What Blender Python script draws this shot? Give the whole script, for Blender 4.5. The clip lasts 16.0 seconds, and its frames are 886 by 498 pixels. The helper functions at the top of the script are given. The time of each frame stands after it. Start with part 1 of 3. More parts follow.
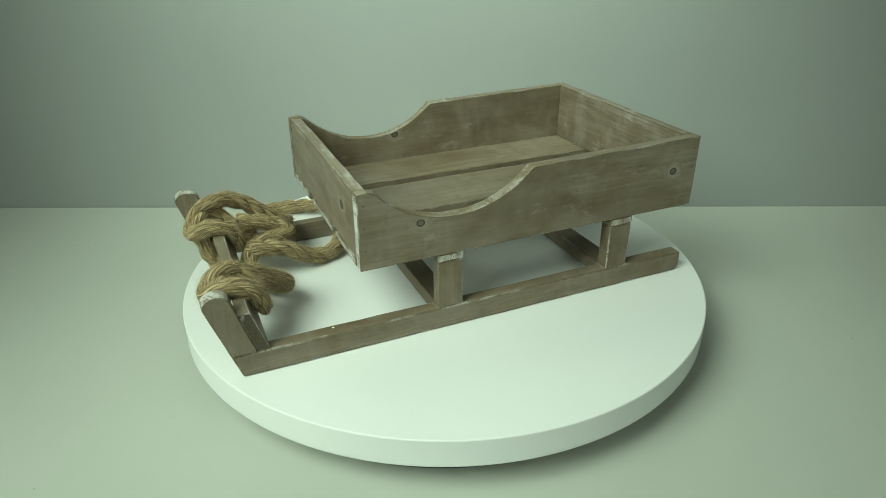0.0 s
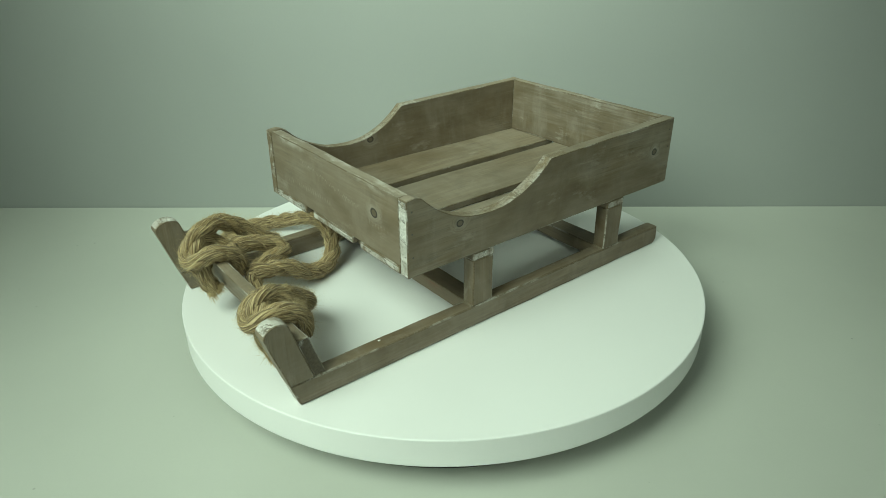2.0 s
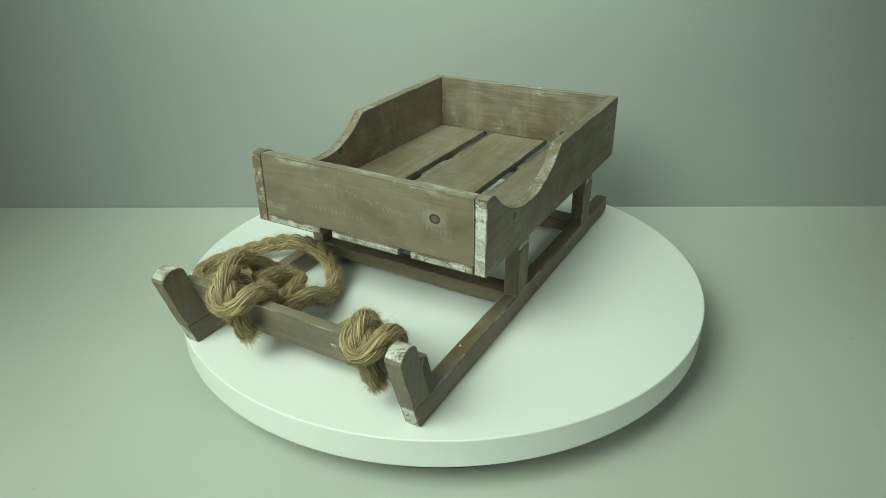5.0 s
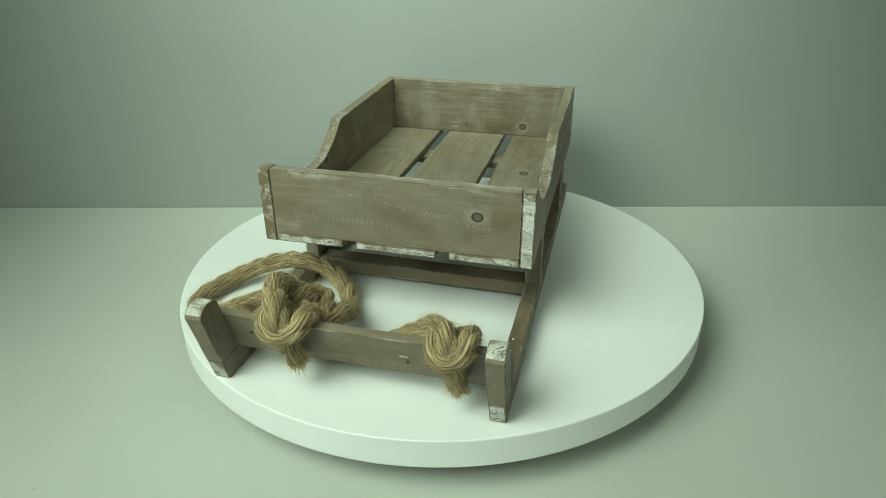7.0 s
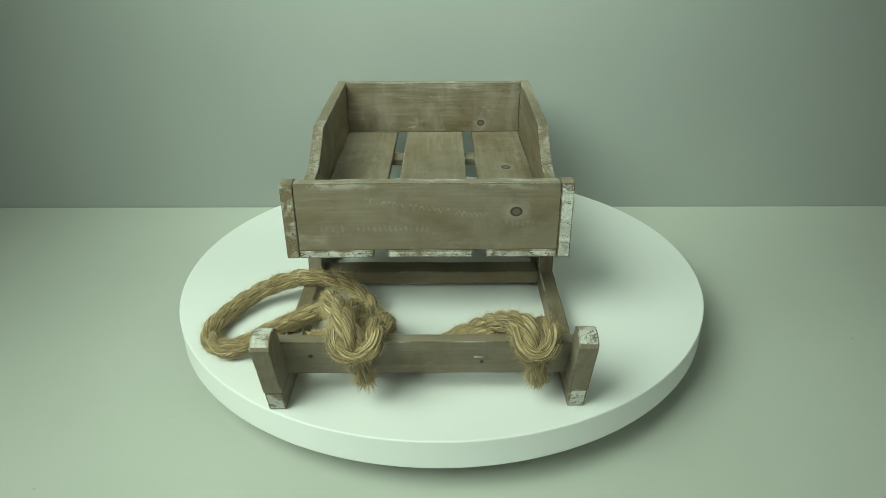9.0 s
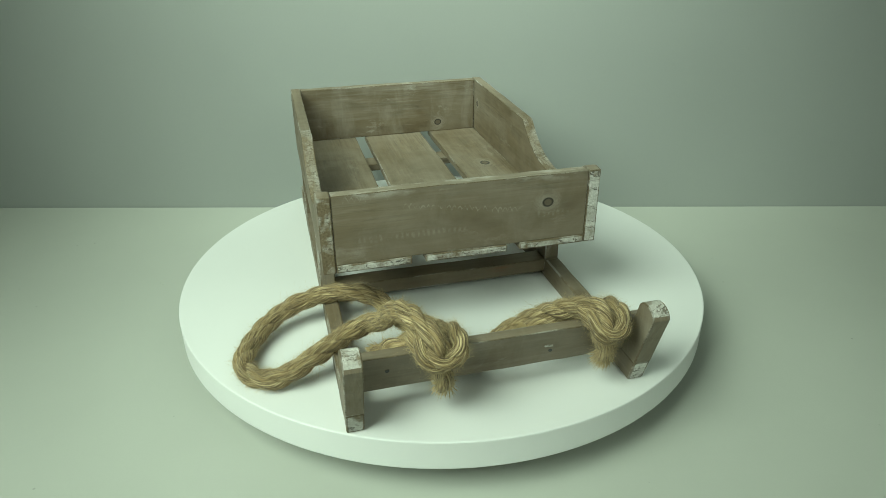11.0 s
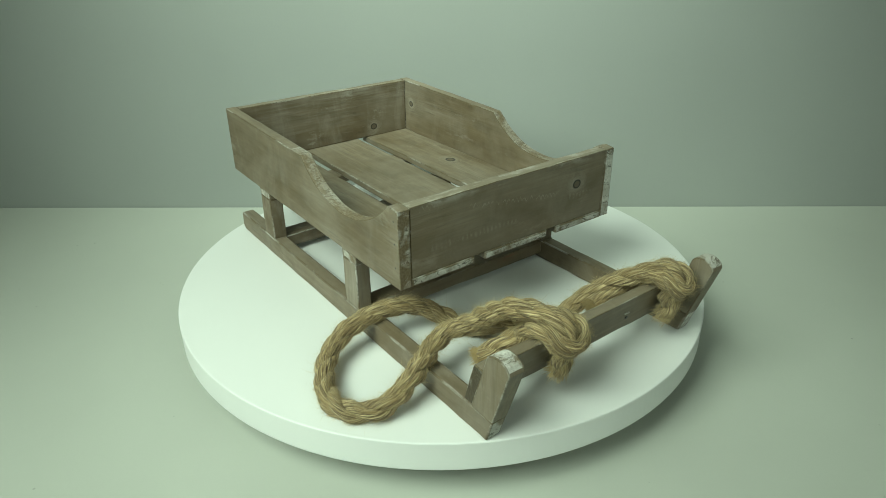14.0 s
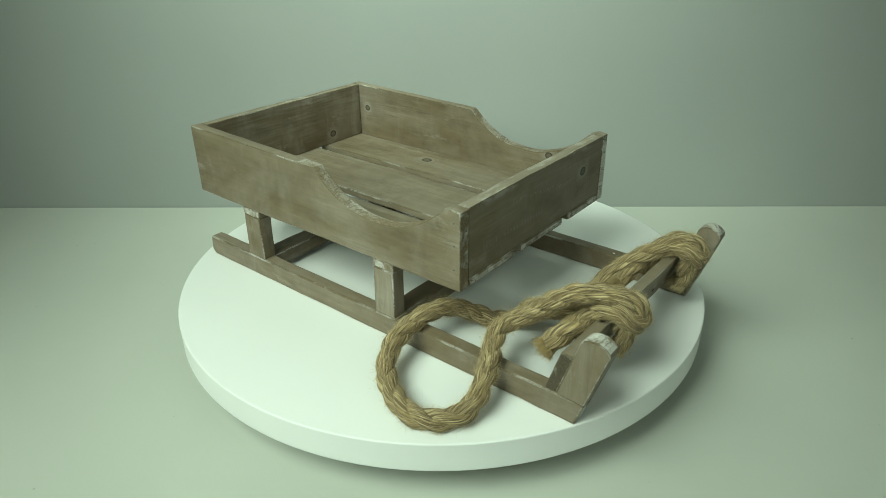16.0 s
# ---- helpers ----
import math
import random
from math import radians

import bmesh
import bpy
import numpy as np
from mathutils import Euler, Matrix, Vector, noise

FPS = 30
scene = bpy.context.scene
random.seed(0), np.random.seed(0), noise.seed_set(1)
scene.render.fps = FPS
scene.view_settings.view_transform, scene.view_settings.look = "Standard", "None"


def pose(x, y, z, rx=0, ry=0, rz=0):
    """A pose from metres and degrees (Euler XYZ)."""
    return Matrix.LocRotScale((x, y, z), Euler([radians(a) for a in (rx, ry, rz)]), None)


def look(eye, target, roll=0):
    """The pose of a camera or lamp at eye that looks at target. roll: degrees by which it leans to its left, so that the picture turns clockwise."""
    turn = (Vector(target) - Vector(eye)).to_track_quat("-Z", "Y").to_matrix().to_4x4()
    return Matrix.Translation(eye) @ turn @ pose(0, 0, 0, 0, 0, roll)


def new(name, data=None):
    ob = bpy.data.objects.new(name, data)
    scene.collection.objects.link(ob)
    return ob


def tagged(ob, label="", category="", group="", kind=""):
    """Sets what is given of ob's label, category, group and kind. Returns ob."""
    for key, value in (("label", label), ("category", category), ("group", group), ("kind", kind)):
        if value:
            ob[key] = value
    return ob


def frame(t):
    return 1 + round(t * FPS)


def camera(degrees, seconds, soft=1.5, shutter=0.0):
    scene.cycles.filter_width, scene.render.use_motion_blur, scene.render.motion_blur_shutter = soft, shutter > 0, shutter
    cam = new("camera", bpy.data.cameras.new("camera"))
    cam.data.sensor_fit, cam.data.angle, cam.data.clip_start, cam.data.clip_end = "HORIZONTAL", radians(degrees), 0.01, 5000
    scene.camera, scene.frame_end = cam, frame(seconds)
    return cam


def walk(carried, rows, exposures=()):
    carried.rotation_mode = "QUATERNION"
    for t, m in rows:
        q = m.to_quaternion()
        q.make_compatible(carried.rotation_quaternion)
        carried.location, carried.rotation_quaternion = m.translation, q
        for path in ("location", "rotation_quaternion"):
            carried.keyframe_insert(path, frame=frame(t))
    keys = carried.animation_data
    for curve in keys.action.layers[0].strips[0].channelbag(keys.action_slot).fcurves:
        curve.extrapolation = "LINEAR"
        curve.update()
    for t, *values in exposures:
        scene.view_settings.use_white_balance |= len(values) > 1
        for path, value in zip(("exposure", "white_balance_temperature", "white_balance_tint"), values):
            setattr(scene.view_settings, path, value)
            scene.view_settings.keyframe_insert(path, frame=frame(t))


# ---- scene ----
DISC_TOP = 0.065      # height of the turntable's top over the table
DISC_R = 0.30
DISC_THICK = 0.0295
SPIN = 7.3504         # degrees a second
SLED_YAW = 23.686     # sled's heading on the turntable at the start

EYE = (0.0, -0.70668, 0.45308)
AIM = (-0.000885, 0.003976, 0.085697)
cam = camera(67.2, 16.0, soft=0.75)
walk(cam, [(0, look(EYE, AIM, -0.344)), (16, look(EYE, AIM, -0.344))],
     exposures=[(0, 0.02), (9, 0.0), (12, 0.06), (16, 0.08)])

# ---- light: one big softbox over the table's near corner, a weak one opposite, one over the wall ----
world = bpy.data.worlds.new("room_air")
scene.world = world
world.use_nodes = True
world.node_tree.nodes["Background"].inputs["Color"].default_value = (0.80, 1.0, 0.84, 1)
world.node_tree.nodes["Background"].inputs["Strength"].default_value = 0.02


def area_lamp(name, eye, target, sx, sy, power, colour, spread=180):
    data = bpy.data.lights.new(name, "AREA")
    data.shape, data.size, data.size_y = "RECTANGLE", sx, sy
    data.energy, data.color, data.spread = power, colour, radians(spread)
    ob = new(name, data)
    ob.matrix_world = look(eye, target)
    return ob


LIGHT = (0.802, 1.0, 0.804)
area_lamp("softbox_light", (-0.62, -0.74, 1.02), (-0.01, -0.04, 0.06), 0.80, 0.80, 4.42, LIGHT, 71)
area_lamp("front_softbox_light", (0.62, -1.00, 0.85), (0.10, 0.0, 0.06), 0.6, 0.6, 0.46, LIGHT, 72)
area_lamp("wall_softbox_light", (0.0, 0.10, 0.97), (0.0, 0.33, 0.75), 0.80, 0.25, 4.4, LIGHT, 100)


# ---- node helpers ----
class Nodes:
    """A small wrapper to write node trees in few lines."""

    def __init__(self, name):
        self.mat = bpy.data.materials.new(name)
        self.mat.use_nodes = True
        self.tree = self.mat.node_tree
        self.bsdf = self.tree.nodes["Principled BSDF"]

    def add(self, kind, **inputs):
        node = self.tree.nodes.new(kind)
        for key, value in inputs.items():
            self.put(node, key, value)
        return node

    def put(self, node, key, value):
        key = int(key[1:]) if key[0] == "i" and key[1:].isdigit() else key
        socket = node.inputs[key]
        if isinstance(value, bpy.types.NodeSocket):
            self.tree.links.new(value, socket)
        else:
            socket.default_value = value

    def math(self, op, a, b=0.0, clamp=False):
        node = self.add("ShaderNodeMath", i0=a, i1=b)
        node.operation, node.use_clamp = op, clamp
        return node.outputs[0]

    def vec(self, op, a, b=(0, 0, 0)):
        node = self.add("ShaderNodeVectorMath", i0=a, i1=b)
        node.operation = op
        return node.outputs["Value"] if op in ("DISTANCE", "LENGTH") else node.outputs["Vector"]

    def noise(self, vector, scale, detail=4.0, rough=0.55, distort=0.0):
        node = self.add("ShaderNodeTexNoise", Vector=vector, Scale=scale, Detail=detail, Roughness=rough, Distortion=distort)
        return node.outputs["Fac"]

    def span(self, value, lo, hi, a=0.0, b=1.0):
        node = self.add("ShaderNodeMapRange", i0=value, i1=lo, i2=hi, i3=a, i4=b)
        return node.outputs[0]

    def mix(self, fac, a, b):
        node = self.tree.nodes.new("ShaderNodeMix")
        node.data_type = "RGBA"
        for key, value in ((0, fac), (6, a), (7, b)):
            if isinstance(value, bpy.types.NodeSocket):
                self.tree.links.new(value, node.inputs[key])
            else:
                node.inputs[key].default_value = value if key == 0 else (*value, 1)
        return node.outputs[2]

    def bump(self, height, strength, distance):
        node = self.add("ShaderNodeBump", Strength=strength, Distance=distance, Height=height)
        self.put(self.bsdf, "Normal", node.outputs[0])

    def coords(self):
        return self.add("ShaderNodeTexCoord").outputs["Object"]

    def rand(self):
        return self.add("ShaderNodeObjectInfo").outputs["Random"]


WOOD_DARK, WOOD_MID, WOOD_LIGHT = (0.132, 0.095, 0.053), (0.178, 0.132, 0.077), (0.218, 0.168, 0.104)
PATINA = (0.282, 0.243, 0.190)
WASH = (0.60, 0.575, 0.52)


def wood(name, axis, knots=(), white=0.32, dark=0.0, chatter=False, smear_at=None, film_most=0.55):
    """Weathered softwood with a thin rubbed whitewash; the grain runs along the axis. knots: places and radii on the board."""
    n = Nodes(name)
    here = n.coords()
    shift = n.vec("MULTIPLY", n.add("ShaderNodeCombineXYZ", i0=n.rand(), i1=n.rand(), i2=n.rand()).outputs[0], (3.1, 5.7, 4.3))
    base = n.vec("ADD", here, shift)
    squeeze = [1.0, 1.0, 1.0]
    squeeze["xyz".index(axis)] = 0.055
    ring_sum, core_sum, halo_sum = None, None, None
    wob = n.noise(here, 90, 2)
    for (kx, ky, kz, kr) in knots:
        kr *= 0.88
        d = n.vec("DISTANCE", n.vec("MULTIPLY", here, [0.85 if a == axis else 1.0 for a in "xyz"]),
                  [c * (0.85 if a == axis else 1.0) for a, c in zip("xyz", (kx, ky, kz))])
        d = n.math("ADD", d, n.span(wob, 0.3, 0.7, -0.10 * kr, 0.10 * kr))
        ring = n.span(n.math("ABSOLUTE", n.math("SUBTRACT", d, kr)), 0.10 * kr, 0.32 * kr, 1.0, 0.0)
        core = n.span(d, 0.75 * kr, 0.95 * kr, 1.0, 0.0)
        halo = n.span(d, 1.0 * kr, 3.4 * kr, 1.0, 0.0)
        ring_sum = ring if ring_sum is None else n.math("MAXIMUM", ring_sum, ring)
        core_sum = core if core_sum is None else n.math("MAXIMUM", core_sum, core)
        halo_sum = halo if halo_sum is None else n.math("MAXIMUM", halo_sum, halo)
    if halo_sum is not None:
        bend = n.vec("MULTIPLY", n.add("ShaderNodeCombineXYZ", i0=halo_sum, i1=halo_sum, i2=halo_sum).outputs[0], (0.012, 0.012, 0.012))
        base = n.vec("ADD", base, bend)
    grained = n.vec("MULTIPLY", base, squeeze)
    rings = n.noise(grained, 80, 3, 0.45, 0.9)
    fine = n.noise(grained, 620, 4, 0.6)
    patch = n.noise(n.vec("MULTIPLY", base, [0.35 if a == axis else 1.0 for a in "xyz"]), 17, 4, 0.6)
    tone = n.math("ADD", n.math("MULTIPLY", rings, 0.72), n.math("MULTIPLY", fine, 0.28))
    colour = n.mix(n.span(tone, 0.28, 0.64, 0.35, 1.0), WOOD_DARK, WOOD_MID)
    colour = n.mix(n.span(tone, 0.50, 0.74, 0.0, 0.50), colour, WOOD_LIGHT)
    colour = n.mix(n.span(patch, 0.34, 0.6, 0.60, 0.0), colour, tuple(c * 0.78 for c in WOOD_DARK))
    pore = n.noise(grained, 380, 4, 0.7, 0.3)
    colour = n.mix(n.span(pore, 0.30, 0.45, 0.16, 0.0), colour, tuple(c * 0.5 for c in WOOD_DARK))
    colour = n.mix(n.span(pore, 0.56, 0.70, 0.0, 0.10), colour, PATINA)
    # old stains, and a few drying cracks along the grain
    stain = n.noise(n.vec("MULTIPLY", base, [0.55 if a == axis else 1.0 for a in "xyz"]), 58, 6, 0.66, 0.4)
    colour = n.mix(n.span(stain, 0.34, 0.50, 0.42, 0.0), colour, tuple(c * 0.6 for c in WOOD_DARK))
    crack = n.noise(n.vec("MULTIPLY", base, [0.025 if a == axis else 1.0 for a in "xyz"]), 150, 2, 0.5, 0.3)
    crack = n.math("MULTIPLY", n.span(n.math("ABSOLUTE", n.math("SUBTRACT", crack, 0.5)), 0.004, 0.016, 0.55, 0.0), n.span(patch, 0.50, 0.58))
    colour = n.mix(crack, colour, tuple(c * 0.4 for c in WOOD_DARK))
    # a rubbed grey film in broad clouds, and faint smears across the grain
    film = n.noise(n.vec("MULTIPLY", base, [0.6 if a == axis else 1.0 for a in "xyz"]), 19, 5, 0.62, 0.6)
    colour = n.mix(n.span(film, 0.36, 0.72, film_most - 0.55, film_most), colour, PATINA)
    across = n.noise(n.vec("MULTIPLY", base, [1.6 if a == axis else 0.5 for a in "xyz"]), 24, 5, 0.62, 0.5)
    colour = n.mix(n.math("MULTIPLY", n.span(across, 0.50, 0.80), white * 0.34, True), colour, WASH)
    # greyed, rubbed paint left in the grain
    streak = n.noise(grained, 240, 5, 0.65)
    worn = n.math("MULTIPLY", n.span(patch, 0.42, 0.72), n.span(streak, 0.40, 0.66))
    colour = n.mix(n.math("MULTIPLY", worn, white * 0.55, True), colour, WASH)
    thin = n.span(n.noise(grained, 320, 3, 0.7, 0.4), 0.62, 0.70)
    colour = n.mix(n.math("MULTIPLY", thin, white * 0.12, True), colour, WASH)
    smear = n.noise(n.vec("MULTIPLY", base, [0.45 if a == axis else 1.0 for a in "xyz"]), 34, 6, 0.68, 0.25)
    colour = n.mix(n.math("MULTIPLY", n.span(smear, 0.60, 0.74), min(1.0, white * 0.8), True), colour, WASH)
    if chatter:
        # pale scallops that the planer left: a slanting row, a short one at the top, and two faint level ones of upright ticks
        sep = n.add("ShaderNodeSeparateXYZ", Vector=here)
        y, z = sep.outputs[1], n.math("ADD", sep.outputs[2], n.span(wob, 0.3, 0.7, -0.0012, 0.0012))
        wave = n.math("ABSOLUTE", n.math("SINE", n.math("MULTIPLY", n.math("ADD", y, n.math("MULTIPLY", wob, 0.004)), math.pi / 0.0050)))
        tick = n.span(wave, 0.45, 0.95)
        marks = None
        for slope, height, y0, y1, tall, gain in ((0.151, 0.1335, -0.056, 0.060, 0.0042, 1.0), (0.02, 0.1515, 0.070, 0.116, 0.0046, 0.8),
                                                  (0.0, 0.1150, -0.005, 0.105, 0.0, 0.55), (0.03, 0.1225, -0.108, -0.068, 0.0, 0.55)):
            rise = n.math("SUBTRACT", n.math("SUBTRACT", z, height), n.math("MULTIPLY", y, slope))
            if tall:
                near = n.span(n.math("ABSOLUTE", n.math("SUBTRACT", rise, n.math("MULTIPLY", wave, tall))), 0.0003, 0.0014, gain, 0.0)
            else:
                near = n.math("MULTIPLY", n.span(n.math("ABSOLUTE", rise), 0.001, 0.004, gain, 0.0), tick)
            inside = n.span(n.math("ABSOLUTE", n.math("SUBTRACT", y, (y0 + y1) / 2)), (y1 - y0) / 2 - 0.006, (y1 - y0) / 2, 1.0, 0.0)
            near = n.math("MULTIPLY", near, inside)
            marks = near if marks is None else n.math("MAXIMUM", marks, near)
        marks = n.math("MULTIPLY", marks, n.span(n.noise(base, 210, 3), 0.42, 0.60))
        colour = n.mix(n.math("MULTIPLY", marks, 0.30), colour, WASH)
        # whitewash left along the top edge
        rim = n.math("MULTIPLY", n.span(sep.outputs[2], 0.1535, 0.1585), n.span(n.noise(n.vec("MULTIPLY", base, (1.0, 0.35, 1.0)), 70, 4, 0.6), 0.50, 0.62, 0.0, 0.5))
        colour = n.mix(rim, colour, WASH)
    if smear_at:
        far = n.vec("DISTANCE", n.vec("MULTIPLY", here, (1.0, 0.28, 1.0)), (smear_at[0], smear_at[1] * 0.28, smear_at[2]))
        colour = n.mix(n.math("MULTIPLY", n.span(far, 0.001, 0.0055, 0.6, 0.0), n.span(streak, 0.42, 0.58)), colour, (0.34, 0.085, 0.045))
    if dark:
        colour = n.mix(dark, colour, WOOD_DARK)
    if ring_sum is not None:
        colour = n.mix(n.math("MULTIPLY", halo_sum, n.span(fine, 0.4, 0.6, 0.10, 0.24)), colour, WASH)
        colour = n.mix(n.math("MULTIPLY", core_sum, 0.8), colour, (0.088, 0.064, 0.038))
        colour = n.mix(n.math("MULTIPLY", ring_sum, 0.92), colour, (0.018, 0.014, 0.010))
    n.put(n.bsdf, "Base Color", colour)
    n.put(n.bsdf, "Roughness", n.span(tone, 0.35, 0.65, 0.62, 0.48))
    n.bump(n.math("ADD", n.math("MULTIPLY", fine, 0.5), rings), 0.15, 0.0009)
    return n.mat


def worn_wood(name, axis, lo, hi, amount=1.0, bare=1.0, crease=(1.0, 0.30, 1.0)):
    """Board edges and sawn ends, where the whitewash sits thick and has chipped."""
    n = Nodes(name)
    base = n.vec("ADD", n.coords(), n.vec("MULTIPLY", n.add("ShaderNodeCombineXYZ", i0=n.rand(), i1=n.rand(), i2=n.rand()).outputs[0], (2.3, 1.7, 3.9)))
    along = n.vec("MULTIPLY", base, [0.3 if a == axis else 1.0 for a in "xyz"])
    chip = n.noise(along, 48, 6, 0.60, 0.4)
    fine = n.noise(base, 520, 4, 0.6)
    crack = n.noise(n.vec("MULTIPLY", base, [1.0 if a == axis else 0.35 for a in "xyz"]), 330, 3, 0.6)
    colour = n.mix(n.span(fine, 0.35, 0.65), tuple(c * bare for c in WOOD_DARK), tuple(c * bare for c in WOOD_LIGHT))
    paint = n.mix(n.span(fine, 0.3, 0.7), (0.50, 0.49, 0.45), (0.78, 0.77, 0.73))
    paint = n.mix(n.span(crack, 0.60, 0.70, 0.0, 0.6), paint, (0.06, 0.045, 0.03))
    # creases and splits across the end
    fold = n.noise(n.vec("MULTIPLY", n.vec("ADD", base, n.vec("MULTIPLY", n.add("ShaderNodeCombineXYZ", i0=fine, i1=chip, i2=fine).outputs[0], (0.004, 0.004, 0.004))), crease), 68, 3, 0.55, 0.8)
    near = n.math("ABSOLUTE", n.math("SUBTRACT", fold, 0.5))
    paint = n.mix(n.span(fold, 0.40, 0.62, 0.45, 0.0), paint, (0.30, 0.28, 0.24))
    paint = n.mix(n.span(near, 0.004, 0.018, 0.85, 0.0), paint, (0.045, 0.034, 0.024))
    colour = n.mix(n.math("MULTIPLY", n.span(chip, lo, hi), amount), colour, paint)
    n.put(n.bsdf, "Base Color", colour)
    n.put(n.bsdf, "Roughness", 0.6)
    n.bump(n.math("ADD", n.math("ADD", fine, chip), n.math("MULTIPLY", fold, 2.0)), 0.6, 0.0012)
    return n.mat


def paint_like(name, colour, rough, grain=300.0, bump=0.06, blotch=0.05, specks=False):
    n = Nodes(name)
    here = n.coords()
    big = n.noise(here, 3.2, 4, 0.6)
    fine = n.noise(here, grain, 3, 0.6)
    low = tuple(c * (1 - blotch) for c in colour)
    high = tuple(min(1, c * (1 + blotch)) for c in colour)
    tint = n.mix(n.span(big, 0.3, 0.7), low, high)
    tint = n.mix(n.span(fine, 0.35, 0.65, 0.0, blotch), tint, tuple(c * 0.7 for c in colour))
    if specks:
        dust = n.add("ShaderNodeTexVoronoi", Vector=here, Scale=38.0).outputs["Distance"]
        sparse = n.span(n.noise(here, 9, 2), 0.56, 0.60)
        tint = n.mix(n.math("MULTIPLY", n.span(dust, 0.035, 0.06, 0.45, 0.0), sparse), tint, tuple(c * 0.45 for c in colour))
    n.put(n.bsdf, "Base Color", tint)
    n.put(n.bsdf, "Roughness", n.span(big, 0.3, 0.7, rough - 0.05, rough + 0.05))
    n.bump(fine, bump, 0.001)
    return n.mat


def jute(name, streaks=True):
    n = Nodes(name)
    here = n.coords()
    yarn = n.add("ShaderNodeTexCoord").outputs["UV"] if streaks else here
    strand = n.noise(n.vec("MULTIPLY", yarn, (1.0, 3.0, 1.0)), 1.3 if streaks else 300, 3, 0.6)
    fibre = n.noise(n.vec("MULTIPLY", yarn, (3.0, 2.2, 1.0)), 1.6 if streaks else 900, 3, 0.65)
    b = n.noise(here, 42, 3, 0.5)
    colour = n.mix(n.span(strand, 0.36, 0.62), (0.105, 0.066, 0.027), (0.385, 0.272, 0.122))
    colour = n.mix(n.span(fibre, 0.52, 0.60, 0.0, 0.85), colour, (0.80, 0.65, 0.38))
    colour = n.mix(n.span(fibre, 0.39, 0.47, 0.9, 0.0), colour, (0.075, 0.046, 0.018))
    colour = n.mix(n.span(b, 0.35, 0.7, 0.30, 0.0), colour, (0.19, 0.125, 0.052))
    n.put(n.bsdf, "Base Color", colour)
    n.put(n.bsdf, "Roughness", 0.62)
    n.put(n.bsdf, "Sheen Weight", 0.12)
    n.bump(n.math("ADD", strand, n.math("MULTIPLY", fibre, 2.0)), 0.9, 0.0010)
    return n.mat


MAT_DISC = paint_like("white_laminate", (0.765, 0.775, 0.765), 0.42, 500, 0.03, 0.015)
MAT_TABLE = paint_like("pale_tabletop", (0.478, 0.498, 0.448), 0.55, 420, 0.05, 0.035, True)
MAT_WALL = paint_like("grey_wall_paint", (0.348, 0.369, 0.353), 0.75, 260, 0.10, 0.03)
MAT_ROOM = paint_like("room_paint", (0.62, 0.62, 0.60), 0.8, 200, 0.1, 0.04)
MAT_FLOOR = paint_like("grey_floor", (0.22, 0.21, 0.20), 0.6, 120, 0.1, 0.10)
MAT_BASE = paint_like("dark_brown_base", (0.055, 0.038, 0.032), 0.55, 300, 0.1, 0.15)
MAT_DARK = paint_like("black_plastic", (0.03, 0.03, 0.03), 0.5, 300, 0.1, 0.1)
MAT_JUTE = jute("jute_rope")
MAT_FUZZ = paint_like("jute_fibre", (0.52, 0.40, 0.21), 0.6, 900, 0.1, 0.25)
MAT_GLUE = paint_like("dried_glue", (0.20, 0.165, 0.115), 0.6, 700, 0.5, 0.45)
MAT_STEEL = paint_like("dull_nail", (0.10, 0.09, 0.08), 0.5, 900, 0.2, 0.2)

EDGE = {a: worn_wood("rubbed_edge_" + a, a, 0.49, 0.63, 0.6, 0.8) for a in "xyz"}
ENDS = {a: worn_wood("sawn_end_" + a, a, 0.30, 0.46, 0.95) for a in "xyz"}
GRAIN = {a: wood("weathered_wood_" + a, a) for a in "xyz"}
STAINED = {a: wood("dark_stained_wood_" + a, a, (), 0.34, dark=0.20) for a in "yz"}
DARK_END = worn_wood("bare_sawn_end", "z", 0.56, 0.62, 0.8, 0.4)
HALF_END = worn_wood("half_bare_sawn_end", "x", 0.46, 0.60, 0.75)
FLOOR_END = worn_wood("floor_sawn_end", "x", 0.37, 0.52, 0.90, 1.0, (1.0, 0.55, 1.0))
PALE_SCOOP = worn_wood("whitewashed_scoop_edge", "x", 0.38, 0.62, 0.74)
SCOOP = worn_wood("rubbed_scoop_edge", "x", 0.44, 0.70, 0.62)
BATTEN_END = worn_wood("batten_sawn_end", "z", 0.40, 0.58, 0.78)
BLOCK_END = worn_wood("block_sawn_end", "z", 0.37, 0.55, 0.9)


# ---- mesh helpers ----
def part(name, bm, material, parent, label=""):
    mesh = bpy.data.meshes.new(name)
    bm.to_mesh(mesh)
    bm.free()
    for m in material if isinstance(material, (list, tuple)) else [material]:
        mesh.materials.append(m)
    ob = new(name, mesh)
    ob.parent = parent
    if label:
        tagged(ob, label)
    return ob


def box_bm(x0, x1, y0, y1, z0, z1):
    bm = bmesh.new()
    bmesh.ops.create_cube(bm, size=1.0)
    for v in bm.verts:
        v.co = Vector(((x0 + x1) / 2 + v.co.x * (x1 - x0), (y0 + y1) / 2 + v.co.y * (y1 - y0), (z0 + z1) / 2 + v.co.z * (z1 - z0)))
    return bm


